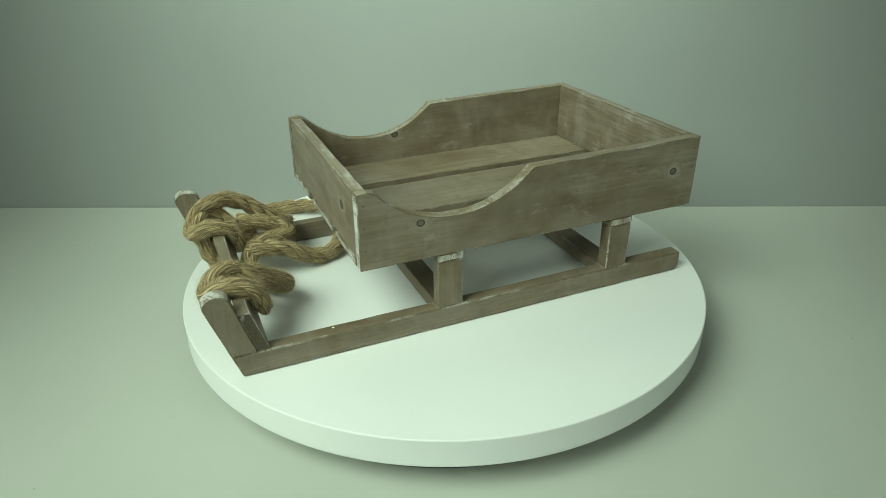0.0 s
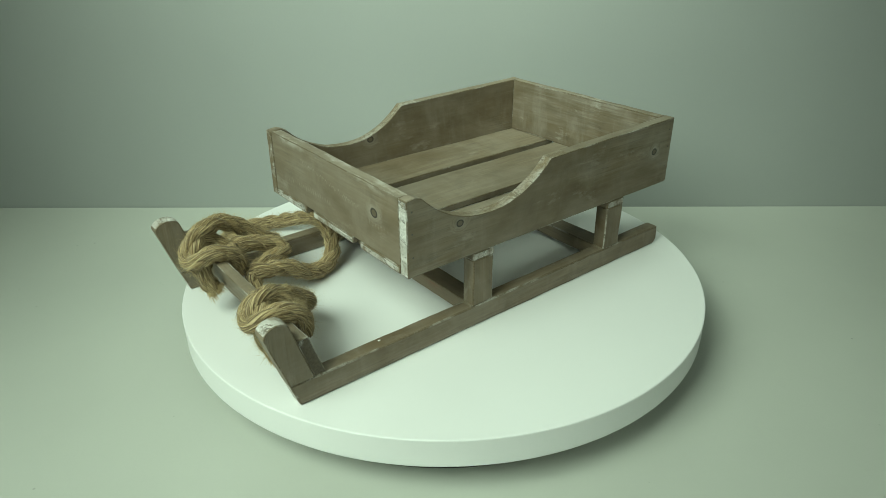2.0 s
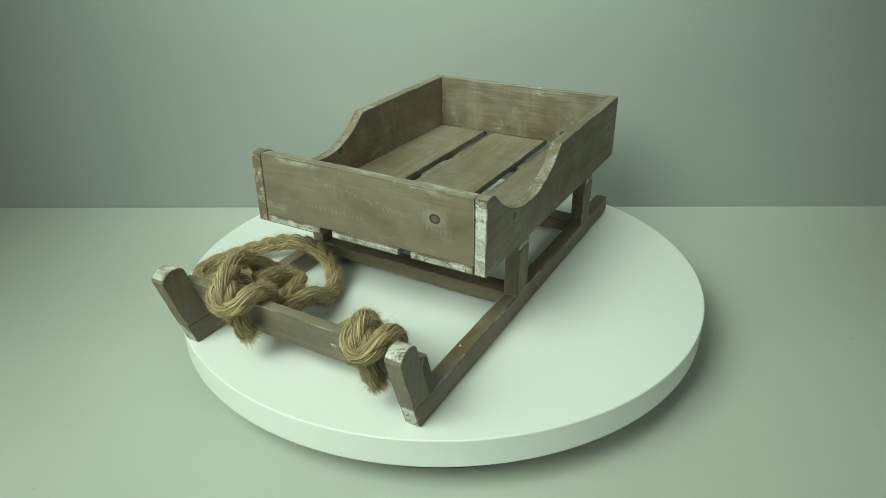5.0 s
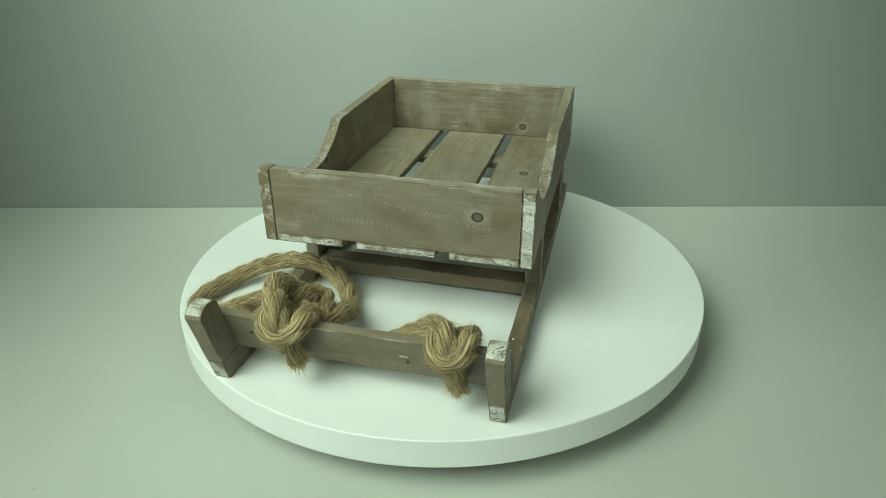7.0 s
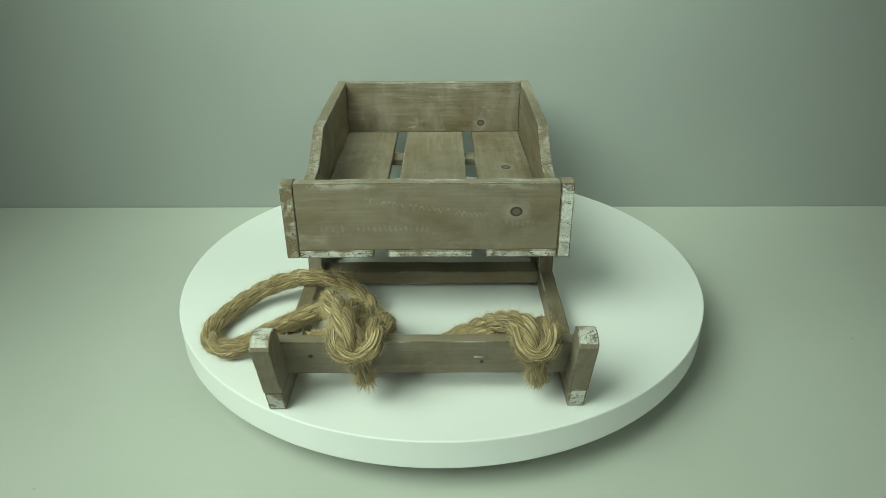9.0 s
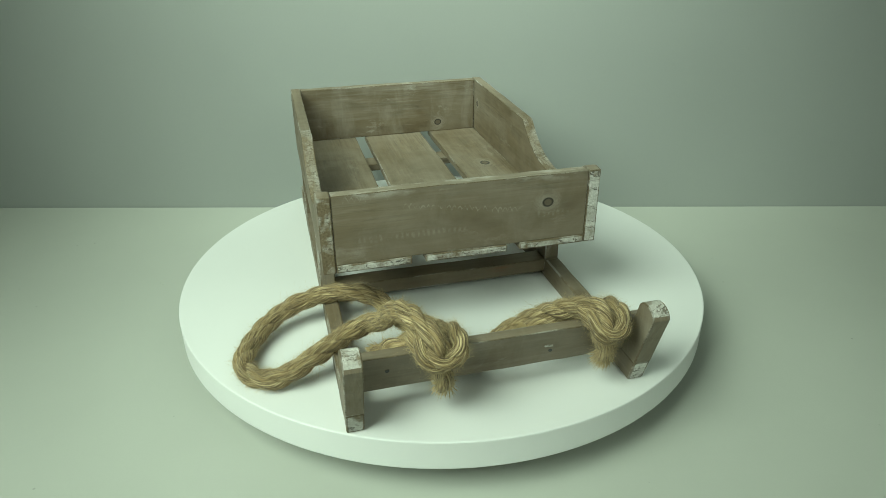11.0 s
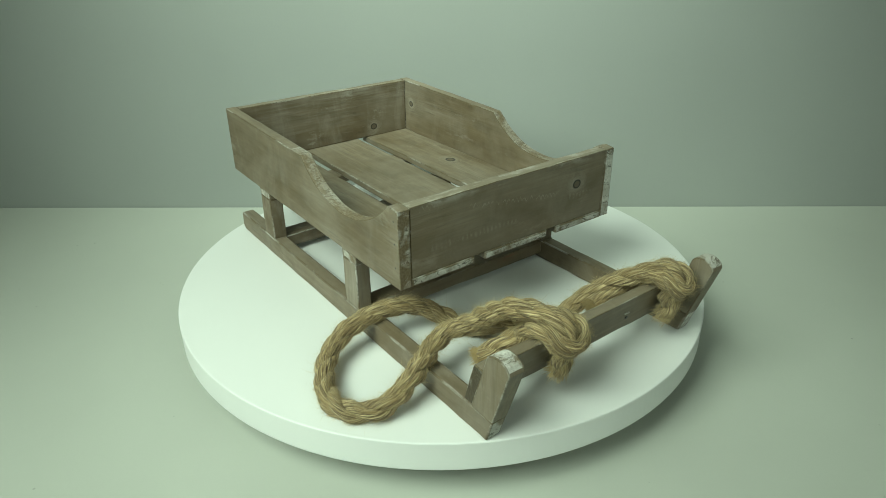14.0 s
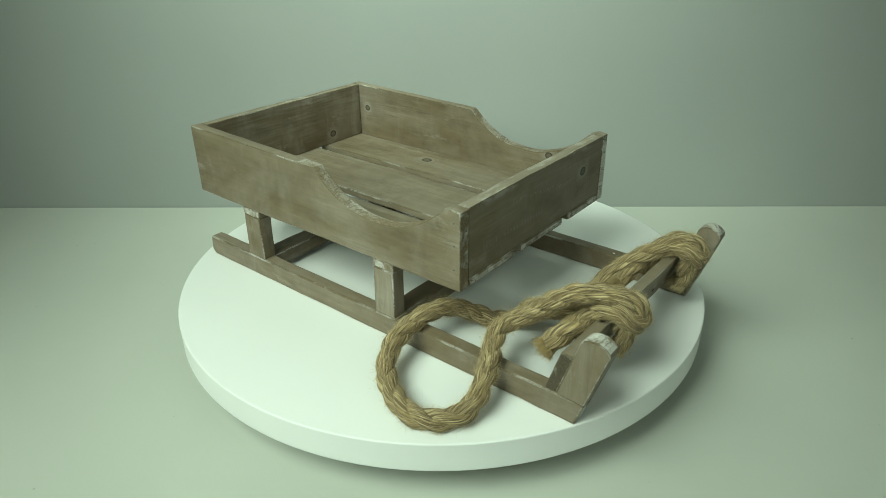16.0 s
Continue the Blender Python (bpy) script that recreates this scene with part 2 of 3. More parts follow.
def wear(bm, axis, bevel=0.0013, jitter=0.0006, step=0.014, end_cos=0.75):
    """Round a board's edges, let them wander a little, and tell faces, edges and sawn ends apart by material."""
    k = "xyz".index(axis)
    lo, hi = min(v.co[k] for v in bm.verts), max(v.co[k] for v in bm.verts)
    normal = Vector([1.0 if i == k else 0.0 for i in range(3)])
    for i in range(1, int((hi - lo) / step)):
        at = Vector((0, 0, 0))
        at[k] = lo + (hi - lo) * i / int((hi - lo) / step)
        bmesh.ops.bisect_plane(bm, geom=bm.verts[:] + bm.edges[:] + bm.faces[:], plane_co=at, plane_no=normal)
    bm.normal_update()
    for f in bm.faces:
        f.material_index = 2 if abs(f.normal[k]) > end_cos else 0
    sharp = [e for e in bm.edges if e.is_manifold and e.calc_face_angle(0) > 0.6]
    bmesh.ops.bevel(bm, geom=sharp, offset=bevel, segments=2, profile=0.6, affect="EDGES", material=1, clamp_overlap=True)
    for v in bm.verts:
        v.co += noise.noise_vector(v.co * 45) * jitter + noise.noise_vector(v.co * 11) * jitter * 0.8
    bmesh.ops.recalc_face_normals(bm, faces=bm.faces[:])
    return bm


def board(name, x0, x1, y0, y1, z0, z1, axis, parent, label="", face=None, ends=None, bevel=0.0013, shear=0.0):
    bm = wear(box_bm(x0, x1, y0, y1, z0, z1), axis, bevel)
    if shear:
        for v in bm.verts:
            v.co.x += (v.co.z - z0) * shear
    return part(name, bm, [face or GRAIN[axis], EDGE[axis], ends or ENDS[axis]], parent, label)


def outline_bm(points, y0, y1):
    """A closed outline in x and z, made y1 - y0 thick."""
    bm = bmesh.new()
    near = [bm.verts.new((x, y0, z)) for x, z in points]
    far = [bm.verts.new((x, y1, z)) for x, z in points]
    bm.faces.new(near)
    bm.faces.new(far[::-1])
    for i in range(len(points)):
        j = (i + 1) % len(points)
        bm.faces.new((near[j], near[i], far[i], far[j]))
    bmesh.ops.recalc_face_normals(bm, faces=bm.faces[:])
    return bm


# ---- the room ----
WALL_TURN = -0.51


def slab(name, x0, x1, y0, y1, z0, z1, mat, m=None):
    bm = box_bm(x0, x1, y0, y1, z0, z1)
    mesh = bpy.data.meshes.new(name)
    bm.to_mesh(mesh)
    bm.free()
    mesh.materials.append(mat)
    ob = new(name, mesh)
    if m is not None:
        ob.matrix_world = m
    return ob


back = pose(0, 0.3255, 0, 0, 0, WALL_TURN)
tagged(slab("wall_back", -1.7, 1.7, 0.0, 0.12, -0.75, 1.75, MAT_WALL, back), "matt grey-green painted wall behind the table", "wall", kind="structure")
tagged(slab("wall_left", -1.72, -1.6, -2.5, 0.28, -0.75, 1.75, MAT_ROOM), "plain pale painted side wall", "wall", kind="structure")
tagged(slab("wall_right", 1.6, 1.72, -2.5, 0.28, -0.75, 1.75, MAT_ROOM), "plain pale painted side wall", "wall", kind="structure")
tagged(slab("wall_front", -1.72, 1.72, -2.62, -2.5, -0.75, 1.75, MAT_ROOM), "plain pale painted wall behind the camera", "wall", kind="structure")
tagged(slab("floor", -1.72, 1.72, -2.62, 0.45, -0.85, -0.75, MAT_FLOOR), "plain grey studio floor", "floor", kind="structure")
tagged(slab("ceiling", -1.72, 1.72, -2.62, 0.45, 1.75, 1.85, MAT_ROOM), "plain pale ceiling", "ceiling", kind="structure")


def build_table():
    table = tagged(new("table"), "large pale matt white table against the wall", "table")
    bm = box_bm(-1.15, 1.15, -1.0, 0.3250, -0.03, 0.0)
    bmesh.ops.bevel(bm, geom=bm.edges[:], offset=0.0015, segments=2, affect="EDGES")
    part("tabletop", bm, MAT_TABLE, table)
    for x in (-1.08, 1.08):
        for y in (-0.93, 0.24):
            bm = box_bm(x - 0.025, x + 0.025, y - 0.025, y + 0.025, -0.75, -0.03)
            bmesh.ops.bevel(bm, geom=bm.edges[:], offset=0.003, segments=2, affect="EDGES")
            part("leg", bm, MAT_TABLE, table)
    table.matrix_world = pose(0, 0, 0, 0, 0, WALL_TURN)
    return table


def lathe(profile, steps):
    bm = bmesh.new()
    rings = []
    for r, z in profile:
        if r == 0:
            rings.append([bm.verts.new((0, 0, z))])
        else:
            rings.append([bm.verts.new((r * math.cos(2 * math.pi * i / steps), r * math.sin(2 * math.pi * i / steps), z)) for i in range(steps)])
    for a, b in zip(rings, rings[1:]):
        for i in range(steps):
            j = (i + 1) % steps
            quad = [a[i % len(a)], a[j % len(a)], b[j % len(b)], b[i % len(b)]]
            bm.faces.new(list(dict.fromkeys(quad)))
    bmesh.ops.recalc_face_normals(bm, faces=bm.faces[:])
    return bm


def build_turntable():
    table = tagged(new("turntable"), "round white motorised display turntable on the table", "turntable")
    e = 0.0012
    bm = lathe([(0, 0), (DISC_R - e, 0), (DISC_R - e * 0.3, -e * 0.3), (DISC_R, -e), (DISC_R, -DISC_THICK + e), (DISC_R - e * 0.3, -DISC_THICK + e * 0.3),
                (DISC_R - e, -DISC_THICK), (0, -DISC_THICK)], 256)
    for v in bm.verts:
        v.co.x += 0.0005
        v.co.y += 0.0032
    disc = part("platform", bm, MAT_DISC, table, "round white laminate platform")
    base = lathe([(0, DISC_TOP - DISC_THICK - 0.001), (0.256, DISC_TOP - DISC_THICK - 0.001), (0.258, DISC_TOP - DISC_THICK - 0.010), (0.261, DISC_TOP - DISC_THICK - 0.013),
                  (0.264, 0.004), (0.262, 0.0), (0, 0.0)], 96)
    part("base", base, MAT_BASE, table, "low round dark brown motor base")
    return table, disc


# ---- the sled; x runs from its bow to its stern, z = 0 is the turntable ----
HALF = 0.1361
SIDE_T = 0.0122
FLOOR_Z, WALL_Z, RIM_Z = 0.0845, 0.0925, 0.1615
BOW, STERN = -0.1376, 0.2515
RUN_W, RUN_H = 0.0152, 0.0238
LEAN = -0.302 / 0.953


def bow_at(y):
    """The bow stands a little askew."""
    return BOW - 0.0016 * (y + HALF) / (2 * HALF)


def side_outline(bow):
    """A side board: full height at bow and stern, with a round scoop between."""
    points = [(bow, FLOOR_Z), (STERN, FLOOR_Z), (STERN, RIM_Z + 0.0028)]
    cx, r, low = -0.0394, 0.1113, 0.1245
    for i in range(33):
        x = 0.0424 - (0.0424 + 0.1205) * i / 32
        points.append((x, min(RIM_Z, low + r - math.sqrt(r * r - (x - cx) ** 2))))
    points.append((-0.1275, RIM_Z + 0.0004))
    points.append((bow, RIM_Z - 0.0010))
    return points


def build_sled():
    sled = tagged(new("sled"), "small weathered grey-brown wooden sled with whitewashed edges", "sled")
    knots = {
        "P": wood("side_board_wood", "x", [(-0.0767, -HALF, 0.1232, 0.0036), (0.2198, -HALF, 0.1287, 0.0038), (0.2242, -HALF + SIDE_T, 0.1325, 0.0036), (-0.072, -HALF + SIDE_T, 0.124, 0.004)], 0.35),
        "Q": wood("side_board_wood_plain", "x", [(-0.0076, HALF - SIDE_T, 0.1249, 0.0038)], 0.35),
        "F": wood("front_board_wood", "y", [(bow_at(-0.083), -0.083, 0.132, 0.0046)], 0.34, dark=0.16, chatter=True, film_most=0.75),
        "B": wood("back_board_wood", "y", [(STERN - 0.0125, -0.0686, 0.106, 0.0042)], 0.75),
        "floor": wood("floor_board_wood", "x", [(0.0905, -0.0936, WALL_Z, 0.0056)], 0.28),
    }
    # sides
    for name, y0, y1 in (("P", -HALF, -HALF + SIDE_T), ("Q", HALF - SIDE_T, HALF)):
        bm = wear(outline_bm(side_outline(bow_at(y0)), y0, y1), "x", 0.0011, 0.0004, 0.02, 0.60)
        for f in bm.faces:
            c = f.calc_center_median()
            if -0.12 < c.x < 0.06 and c.z > FLOOR_Z + 0.02 and abs(f.normal.y) < 0.5:
                f.material_index = 3
        part("side_panel", bm, [knots[name], EDGE["x"], ENDS["x"] if name == "P" else HALF_END, PALE_SCOOP if name == "P" else SCOOP], sled, "scooped side board with a whitewashed sawn end")
    for side in (-1, 1):
        for x, zs in ((BOW + 0.0058, (0.1045, 0.1280, 0.1495)), (STERN - 0.0062, (0.1060, 0.1300, 0.1510))):
            for z in zs:
                bm = lathe([(0, 0.0003), (0.0007, 0.0003), (0.0010, 0.0), (0.0010, -0.003), (0, -0.003)], 10)
                turn = pose(x + 0.0012 * noise.noise((x * 90, z * 90, side)), side * HALF, z, -90 * side)
                bmesh.ops.transform(bm, matrix=turn, verts=bm.verts[:])
                part("nail", bm, MAT_STEEL, sled)
    # bow and stern boards between the sides
    inner = HALF - SIDE_T - 0.0004
    front = board("front_panel", BOW + 0.0006, BOW + 0.0125, -inner, inner, WALL_Z, RIM_Z - 0.0006, "y", sled, "front board with one dark knot", knots["F"], None, 0.0007)
    for v in front.data.vertices:
        v.co.x += bow_at(v.co.y) - BOW
    board("back_panel", STERN - 0.0125, STERN - 0.0006, -inner, inner, WALL_Z, RIM_Z + 0.0026, "y", sled, "back board streaked with whitewash", knots["B"])
    # three floor boards under them
    for y0, y1 in ((-inner, -0.0558), (-0.0425, 0.0386), (0.0524, inner)):
        board("floor_board", bow_at((y0 + y1) / 2) - 0.0004, STERN, y0, y1, FLOOR_Z, WALL_Z - 0.0002, "x", sled, "", knots["floor"], FLOOR_END)
    # cross battens on the posts, posts, runners and cross bars
    for x0, x1 in ((-0.0585, -0.0315), (0.1440, 0.1725)):
        board("batten", x0, x1, -HALF + 0.0005, HALF - 0.0005, 0.0755, FLOOR_Z - 0.0002, "y", sled, "", None, BATTEN_END)
        stained = wood("cross_bar_wood", "y", (), 0.2, dark=0.5, smear_at=(x0 + 0.002, -0.066, 0.0185)) if x0 < 0 else STAINED["y"]
        board("cross_bar", x0 + 0.002, x1 - 0.002, -HALF + RUN_W, HALF - RUN_W, 0.0075, RUN_H - 0.0004, "y", sled, "", stained)
        for y0, y1 in ((-HALF + 0.0004, -HALF + RUN_W + 0.001), (HALF - RUN_W - 0.001, HALF - 0.0004)):
            board("post", x0 + 0.0006, x1 - 0.0006, y0, y1, RUN_H - 0.0002, 0.0755, "z", sled)
            for face in (x0 - 0.0004, x1 + 0.0004):
                bead = wear(box_bm(face - 0.0013, face + 0.0013, y0 + 0.001, y1 - 0.001, RUN_H - 0.0010, RUN_H + 0.0013), "y", 0.0006, 0.0011, 0.002)
                part("glue_bead", bead, MAT_GLUE, sled, "rough bead of dried glue")
    for y0, y1 in ((-HALF, -HALF + RUN_W), (HALF - RUN_W, HALF)):
        longer = 0.003 if y0 > 0 else 0.0
        tip = -0.2555 - longer
        outline = [(tip, 0.0003), (0.2455, 0.0003), (0.2515, 0.0055), (0.2500, RUN_H), (tip + LEAN * RUN_H, RUN_H)]
        bm = wear(outline_bm(outline, y0, y1), "x", 0.0017, 0.0004, 0.02, 0.75)
        part("runner", bm, [GRAIN["x"], EDGE["x"], ENDS["x"]], sled)
        # the upright bow block on the runner, leaning forward, its top rounded
        top = 0.0788
        pts = [(tip + LEAN * RUN_H, RUN_H)]
        bx = tip + LEAN * top
        for i in range(9):
            a = math.pi * i / 8
            pts.append((bx + (0.0121 + longer / 2) * (1 - math.cos(a)), top + 0.0012 * i / 8 + 0.0088 * math.sin(a)))
        pts.append((tip + LEAN * RUN_H + 0.0232 + longer, RUN_H))
        bm = outline_bm(pts[::-1], y0 - 0.0003, y1 + 0.0004)
        bm = wear(bm, "z", 0.0012, 0.0004, 0.016, 0.55)
        part("bow_block", bm, [STAINED["z"], EDGE["z"], BLOCK_END], sled, "leaning bow block with a rounded whitewashed top")
    # knot holes and a chip on the rope bar
    for y, z, r in ((-0.0470, 0.0397, 0.0016), (0.0980, 0.0480, 0.0018)):
        bm = lathe([(0, 0.0004), (r, 0.0004), (r * 1.1, 0.0), (r * 1.1, -0.001), (0, -0.001)], 12)
        bmesh.ops.transform(bm, matrix=pose(-0.2555 + 0.0236 + LEAN * z - 0.0003, y, z, 0, -90 - 17, 0), verts=bm.verts[:])
        part("knot_hole", bm, MAT_DARK, sled)
    bm = wear(box_bm(-0.0004, 0.0006, -0.0042, 0.0042, -0.0012, 0.0012), "y", 0.0003, 0.0006, 0.0017)
    bmesh.ops.transform(bm, matrix=pose(-0.2555 + 0.0236 + LEAN * 0.0465 - 0.0003, -0.0440, 0.0465, 4, -17, 0), verts=bm.verts[:])
    part("paint_chip", bm, [ENDS["y"], EDGE["y"], ENDS["y"]], sled, "pale chip of paint")
    bm = box_bm(-0.1672, -0.1648, -0.1262, -0.1248, RUN_H - 0.0005, RUN_H + 0.0005)
    part("staple", bm, MAT_DISC, sled, "tiny pale staple in the runner")
    # the rope bar behind the bow blocks
    x0 = -0.2555 + LEAN * RUN_H + 0.0236
    board("rope_bar", x0, x0 + 0.0118, -HALF + 0.001, HALF - 0.001, RUN_H + 0.0002, 0.0662, "y", sled, "flat bar between the bow blocks", STAINED["y"], DARK_END, 0.0011, LEAN)
    return sled


# ---- the rope ----
ROPE_R = 0.0089


def spline(points, step=0.0013):
    """An even run of places along a smooth curve through the given ones."""
    c = np.array(points, float)
    p = np.vstack([2 * c[0] - c[1], c, 2 * c[-1] - c[-2]])
    s = np.linspace(0, 1, 24, endpoint=False)[:, None]
    run = []
    for i in range(1, len(p) - 2):
        a, b, d, e = p[i - 1:i + 3]
        run.append(0.5 * (2 * b + (d - a) * s + (2 * a - 5 * b + 4 * d - e) * s * s + (3 * b - a - 3 * d + e) * s ** 3))
    run = np.vstack(run + [c[-1:]])
    for _ in range(60):
        run[1:-1] = 0.25 * run[:-2] + 0.5 * run[1:-1] + 0.25 * run[2:]
    length = np.concatenate([[0], np.cumsum(np.linalg.norm(np.diff(run, axis=0), axis=1))])
    at = np.arange(0, length[-1], step)
    return np.stack([np.interp(at, length, run[:, i]) for i in range(3)], 1), at


def frames_along(run):
    tang = np.gradient(run, axis=0)
    tang /= np.linalg.norm(tang, axis=1)[:, None]
    side = np.empty_like(run)
    ref = np.array([0.0, 0.0, 1.0]) if abs(tang[0][2]) < 0.9 else np.array([1.0, 0.0, 0.0])
    prev = np.cross(tang[0], ref)
    for i, t in enumerate(tang):
        prev = prev - t * prev.dot(t)
        prev /= np.linalg.norm(prev)
        side[i] = prev
    return tang, side, np.cross(tang, side)


def rope_run(points, parent, name, seed, pitch=0.064, radius=ROPE_R, fuzz=1.0, end_fray=False, label=""):
    """A laid rope of three strands, each of several yarns, with loose fibres."""
    rng = np.random.default_rng(seed)
    run, at = spline(points)
    tang, side, up = frames_along(run)
    lay = 2 * math.pi * at / pitch
    # the heart of the rope, under its strands
    heart = bmesh.new()
    rings = []
    for i in range(0, len(run), 3):
        rings.append([heart.verts.new(run[i] + radius * 0.4 * (side[i] * math.cos(a) + up[i] * math.sin(a))) for a in (0, 1.05, 2.09, 3.14, 4.19, 5.24)])
    for r0, r1 in zip(rings, rings[1:]):
        for j in range(6):
            heart.faces.new((r0[j], r0[(j + 1) % 6], r1[(j + 1) % 6], r1[j]))
    core = part(name, heart, MAT_FUZZ, parent, label)
    around = 56
    theta = np.linspace(0, 2 * math.pi, around, endpoint=False)
    fibres_v, fibres_f = [], []
    off, thick = radius * 0.47, radius * 0.58
    phase0 = rng.uniform(0, 6.28)
    for k in range(3):
        ang = phase0 + lay + k * 2 * math.pi / 3 + 0.25 * np.sin(at * 90 + k * 2 + seed)
        dirn = side * np.cos(ang)[:, None] + up * np.sin(ang)[:, None]
        mid = run + dirn * (off * (1 + 0.10 * np.sin(at * 71 + 2.1 * k + seed) + 0.06 * np.sin(at * 171 + k))[:, None])
        st, ss, su = frames_along(mid)
        swell = thick * (1 + 0.05 * np.sin(at * 130 + k * 1.7 + seed))
        twist = 2 * math.pi * at / 0.065
        th = theta[None, :]
        warp = 0.8 * np.sin(at * 47 + seed)[:, None] + 0.5 * np.sin(at * 113 + k)[:, None]
        spin_a = th + twist[:, None] + warp * 0.3
        lobes = 0.81 + 0.22 * np.abs(np.sin(4.5 * spin_a + k)) + 0.09 * np.abs(np.sin(9 * spin_a + 2 * k + 4 * np.sin(at * 35)[:, None]))
        rad = swell[:, None] * lobes
        v = mid[:, None, :] + ss[:, None, :] * (rad * np.cos(th))[..., None] + su[:, None, :] * (rad * np.sin(th))[..., None]
        v += rng.normal(0, 0.00011, v.shape)
        n = len(mid)
        idx = np.arange(n * around).reshape(n, around)
        quads = np.stack([idx[:-1], np.roll(idx, -1, 1)[:-1], np.roll(idx, -1, 1)[1:], idx[1:]], -1).reshape(-1, 4)
        faces = quads.tolist() + [idx[0][::-1].tolist(), idx[-1].tolist()]
        mesh = bpy.data.meshes.new("strand")
        mesh.from_pydata(v.reshape(-1, 3).tolist(), [], faces)
        mesh.polygons.foreach_set("use_smooth", [True] * len(mesh.polygons))
        uu = np.broadcast_to(spin_a * 7 / (2 * math.pi) + 13 * k + seed, (n, around)).ravel()
        vv = np.broadcast_to(at[:, None] * 10, (n, around)).ravel()
        corner = np.empty(len(mesh.loops), dtype=np.int32)
        mesh.loops.foreach_get("vertex_index", corner)
        layer = mesh.uv_layers.new(name="yarn")
        layer.data.foreach_set("uv", np.stack([uu[corner], vv[corner]], 1).ravel())
        mesh.materials.append(MAT_JUTE)
        ob = new("strand", mesh)
        ob.parent = core
        # loose fibres that lie along the strand and lift away from it
        count = int(fuzz * 16000 * (at[-1] - at[0]))
        for _ in range(count):
            i = rng.integers(1, n - 1)
            a = rng.uniform(0, 2 * math.pi)
            out = ss[i] * math.cos(a) + su[i] * math.sin(a)
            root = mid[i] + out * swell[i] * 1.0
            way = st[i] * rng.choice((-1, 1)) * rng.uniform(0.5, 1.0) + out * rng.uniform(0.12, 0.80) + rng.normal(0, 0.28, 3)
            way /= np.linalg.norm(way)
            curl = rng.normal(0, 0.55, 3)
            size = rng.uniform(0.0018, 0.0056) * (2.1 if rng.random() < 0.09 else 1.0)
            w = rng.uniform(0.00005, 0.00010)
            a1 = np.cross(way, out)
            a1 /= np.linalg.norm(a1) + 1e-9
            a2 = np.cross(way, a1)
            b0 = len(fibres_v)
            for s, wd in ((0.0, 1.0), (0.5, 0.8)):
                c = root + way * size * s + curl * size * s * s
                fibres_v.extend([c + a1 * w * wd, c - a1 * w * wd * 0.5 + a2 * w * wd * 0.87, c - a1 * w * wd * 0.5 - a2 * w * wd * 0.87])
            tip = root + way * size + curl * size
            if tip[2] < 0.0003:
                tip[2] = 0.0003
            fibres_v.append(tip)
            for j in range(3):
                m = (j + 1) % 3
                fibres_f.append((b0 + j, b0 + m, b0 + 3 + m, b0 + 3 + j))
                fibres_f.append((b0 + 3 + j, b0 + 3 + m, b0 + 6))
    if end_fray:
        # a brush of yarn ends at the cut
        t, c = tang[-1], run[-1]
        for _ in range(620):
            rr = radius * math.sqrt(rng.random())
            a = rng.uniform(0, 2 * math.pi)
            out = side[-1] * math.cos(a) + up[-1] * math.sin(a)
            root = c + out * rr * 0.9 - t * 0.002
            way = t + out * rng.uniform(0.0, 0.8) * rr / radius + rng.normal(0, 0.24, 3)
            size, w = rng.uniform(0.004, 0.0100), rng.uniform(0.00015, 0.00032)
            b0 = len(fibres_v)
            for s in (0.0, 0.6):
                p = root + way * size * s
                fibres_v.extend([p + side[-1] * w, p - side[-1] * w * 0.5 + up[-1] * w * 0.87, p - side[-1] * w * 0.5 - up[-1] * w * 0.87])
            tip = root + way * size
            tip[2] = max(tip[2], 0.0005)
            fibres_v.append(tip)
            for j in range(3):
                m = (j + 1) % 3
                fibres_f.append((b0 + j, b0 + m, b0 + 3 + m, b0 + 3 + j))
                fibres_f.append((b0 + 3 + j, b0 + 3 + m, b0 + 6))
    mesh = bpy.data.meshes.new("fibre_fuzz")
    mesh.from_pydata([tuple(v) for v in fibres_v], [], fibres_f)
    mesh.materials.append(MAT_FUZZ)
    ob = tagged(new("fibre_fuzz", mesh), "fine loose jute fibres", kind="stuff")
    ob.parent = core
    return core


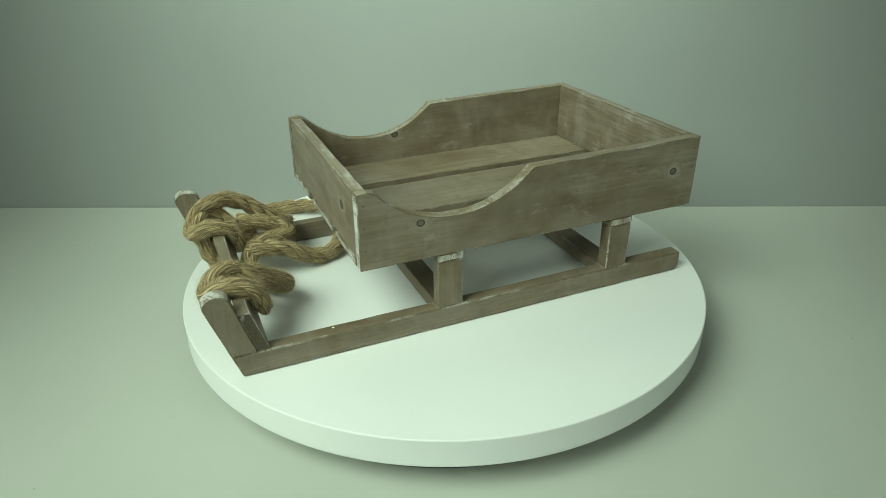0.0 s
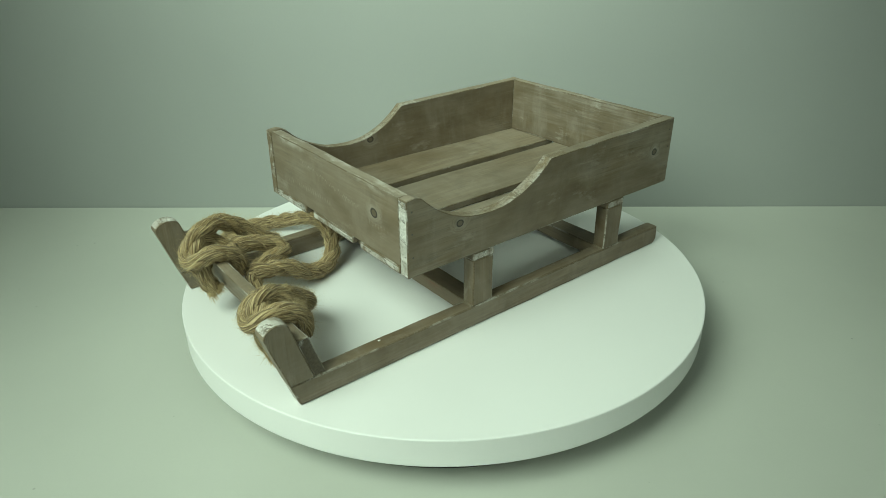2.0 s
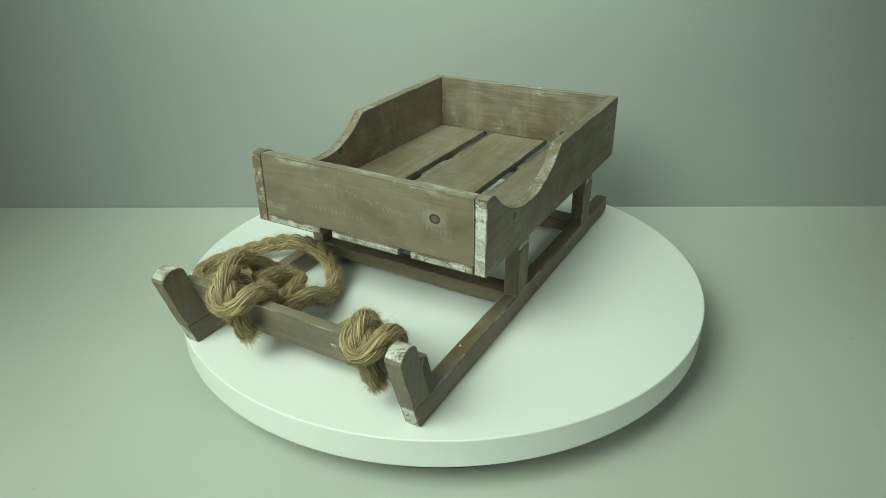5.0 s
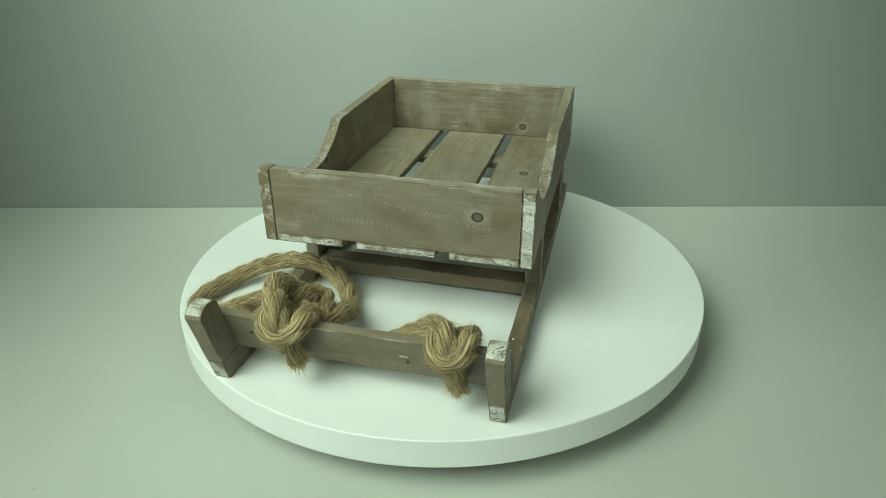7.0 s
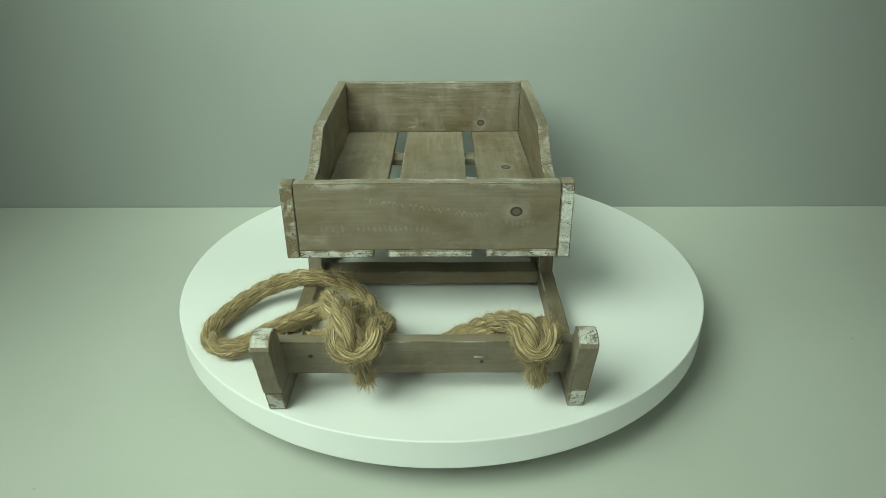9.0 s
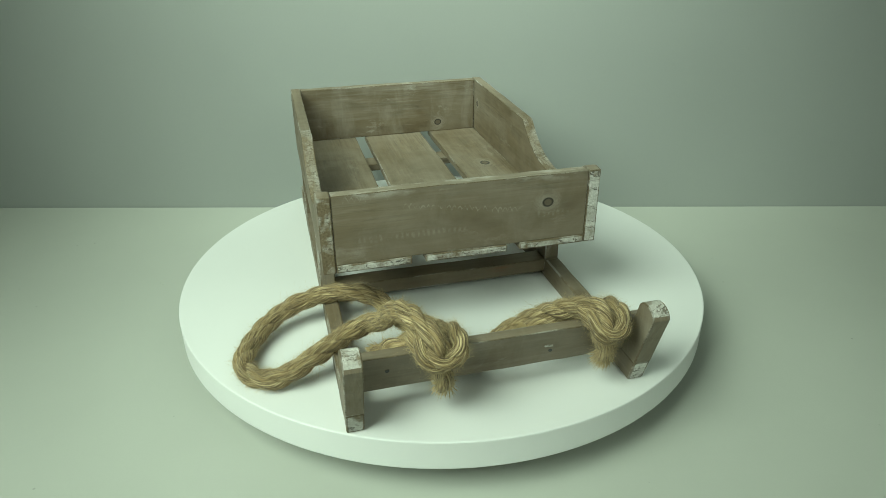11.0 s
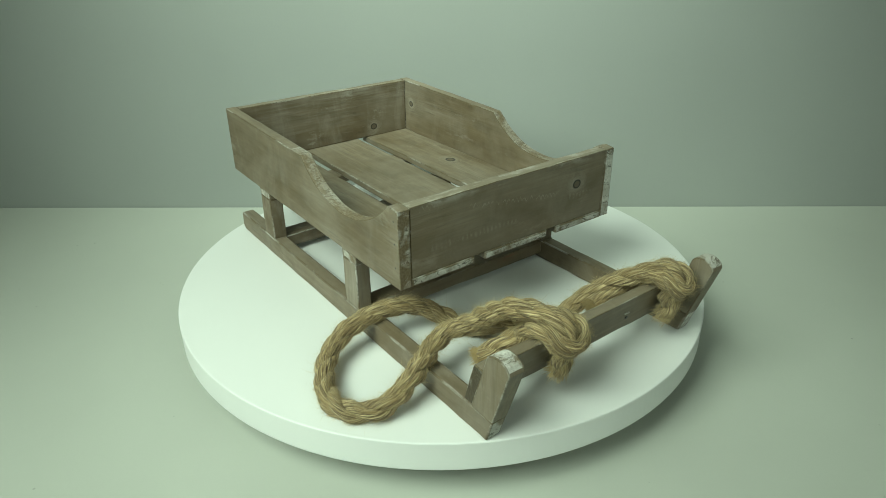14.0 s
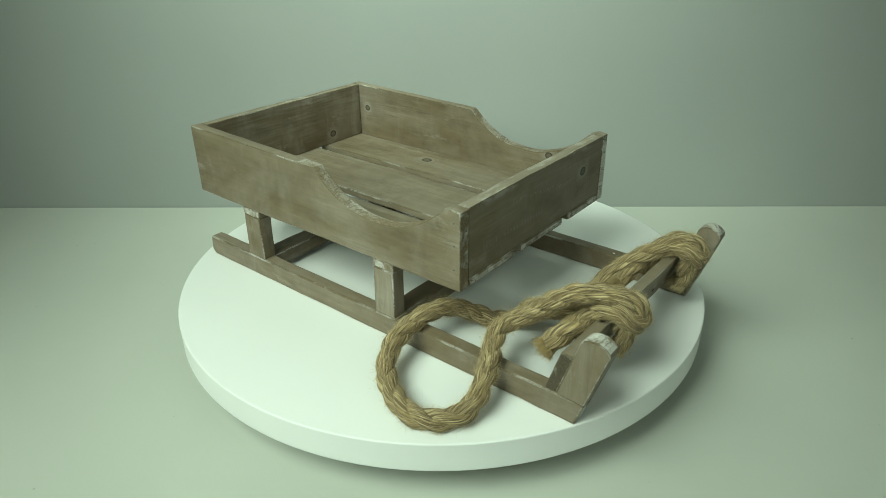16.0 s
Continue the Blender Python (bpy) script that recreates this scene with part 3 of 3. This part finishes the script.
def build_rope():
    rope = tagged(new("pull_rope"), "thick twisted jute pull rope knotted round the sled's bow bar", "rope")
    # from the first knot over the runner, round on the turntable, and back under the bow
    rope_run([(-0.258, 0.056, 0.050), (-0.267, 0.057, 0.074), (-0.261, 0.063, 0.088), (-0.240, 0.074, 0.092), (-0.219, 0.082, 0.086), (-0.196, 0.086, 0.068), (-0.176, 0.089, 0.050), (-0.162, 0.097, 0.041),
              (-0.163, 0.116, 0.0355), (-0.178, 0.145, 0.030), (-0.188, 0.190, 0.0118), (-0.155, 0.2196, 0.009), (-0.1061, 0.2006, 0.0130), (-0.0841, 0.1672, 0.0250), (-0.0845, 0.1276, 0.034),
              (-0.0924, 0.0912, 0.0305), (-0.1060, 0.067, 0.0150), (-0.1260, 0.0560, 0.0092), (-0.1500, 0.0470, 0.0170), (-0.1740, 0.0405, 0.0340), (-0.200, 0.038, 0.042), (-0.219, 0.042, 0.042)],
             rope, "long_run", 3, label="long run of rope lying in a loop")
    # the bend that stands up behind the first knot
    rope_run([(-0.222, 0.066, 0.066), (-0.197, 0.069, 0.060), (-0.175, 0.072, 0.050), (-0.166, 0.065, 0.045), (-0.179, 0.055, 0.044), (-0.202, 0.046, 0.044), (-0.218, 0.036, 0.036), (-0.219, 0.020, 0.022)],
             rope, "bend", 7, label="rope bend behind the knot")
    # the other end, down behind the bar and up over it into the second knot
    rope_run([(-0.206, 0.014, 0.012), (-0.197, -0.004, 0.016), (-0.190, -0.023, 0.025), (-0.195, -0.042, 0.038), (-0.209, -0.056, 0.054), (-0.231, -0.068, 0.071), (-0.252, -0.080, 0.083), (-0.266, -0.088, 0.075), (-0.258, -0.089, 0.050)],
             rope, "short_run", 5, label="short run of rope behind the bar")
    rope_run([(-0.232, -0.092, 0.066), (-0.226, -0.078, 0.062), (-0.219, -0.064, 0.054), (-0.214, -0.050, 0.047), (-0.211, -0.038, 0.040)], rope, "tail", 31, radius=0.0080, end_fray=True, label="frayed rope end behind the bar")
    for seed, y, s in ((11, 0.057, 0.66), (17, -0.0885, 0.54)):
        # the bight laid round the bar's front, and the short tail under it
        rope_run([(-0.224, y + 0.018 * s, 0.040), (-0.230, y + 0.021 * s, 0.064), (-0.246, y + 0.023 * s, 0.0775), (-0.260, y + 0.023 * s, 0.078), (-0.268, y + 0.020 * s, 0.073), (-0.272, y + 0.008 * s, 0.068), (-0.272, y - 0.008 * s, 0.068), (-0.268, y - 0.020 * s, 0.072),
                  (-0.260, y - 0.023 * s, 0.076), (-0.245, y - 0.023 * s, 0.0755), (-0.229, y - 0.018 * s, 0.064), (-0.224, y - 0.010 * s, 0.042)], rope, "knot", seed, radius=0.0085, label="tight knot round the bar")
        rope_run([(-0.264, y - 0.001, 0.062), (-0.262, y - 0.002, 0.050), (-0.259, y - 0.004, 0.039), (-0.254, y - 0.005, 0.031)], rope, "tail", seed + 1, radius=0.0084, end_fray=True, label="short frayed rope tail")
    rope_run([(-0.230, 0.050, 0.066), (-0.225, 0.066, 0.058), (-0.217, 0.083, 0.047), (-0.207, 0.101, 0.036)], rope, "tail", 29, radius=0.0096, end_fray=True, label="frayed rope end beside the bow block")
    return rope


build_table()
turntable, platform = build_turntable()
turntable.matrix_world = pose(0, 0, 0)
sled = build_sled()
rope = build_rope()

WOBBLE = Euler((-0.0016, 0.00185, 0)).to_matrix().to_4x4()


def motions():
    times = [i * 0.5 for i in range(33)]
    spin = [(t, pose(0, 0, DISC_TOP, 0, 0, SPIN * t) @ WOBBLE) for t in times]
    walk(platform, spin)
    on_top = pose(0, 0, 0.0002, 0, 0, SLED_YAW) @ Matrix.Translation((0, 0.0145, 0))
    walk(sled, [(t, m @ on_top) for t, m in spin])
    walk(rope, [(t, m @ on_top) for t, m in spin])


motions()
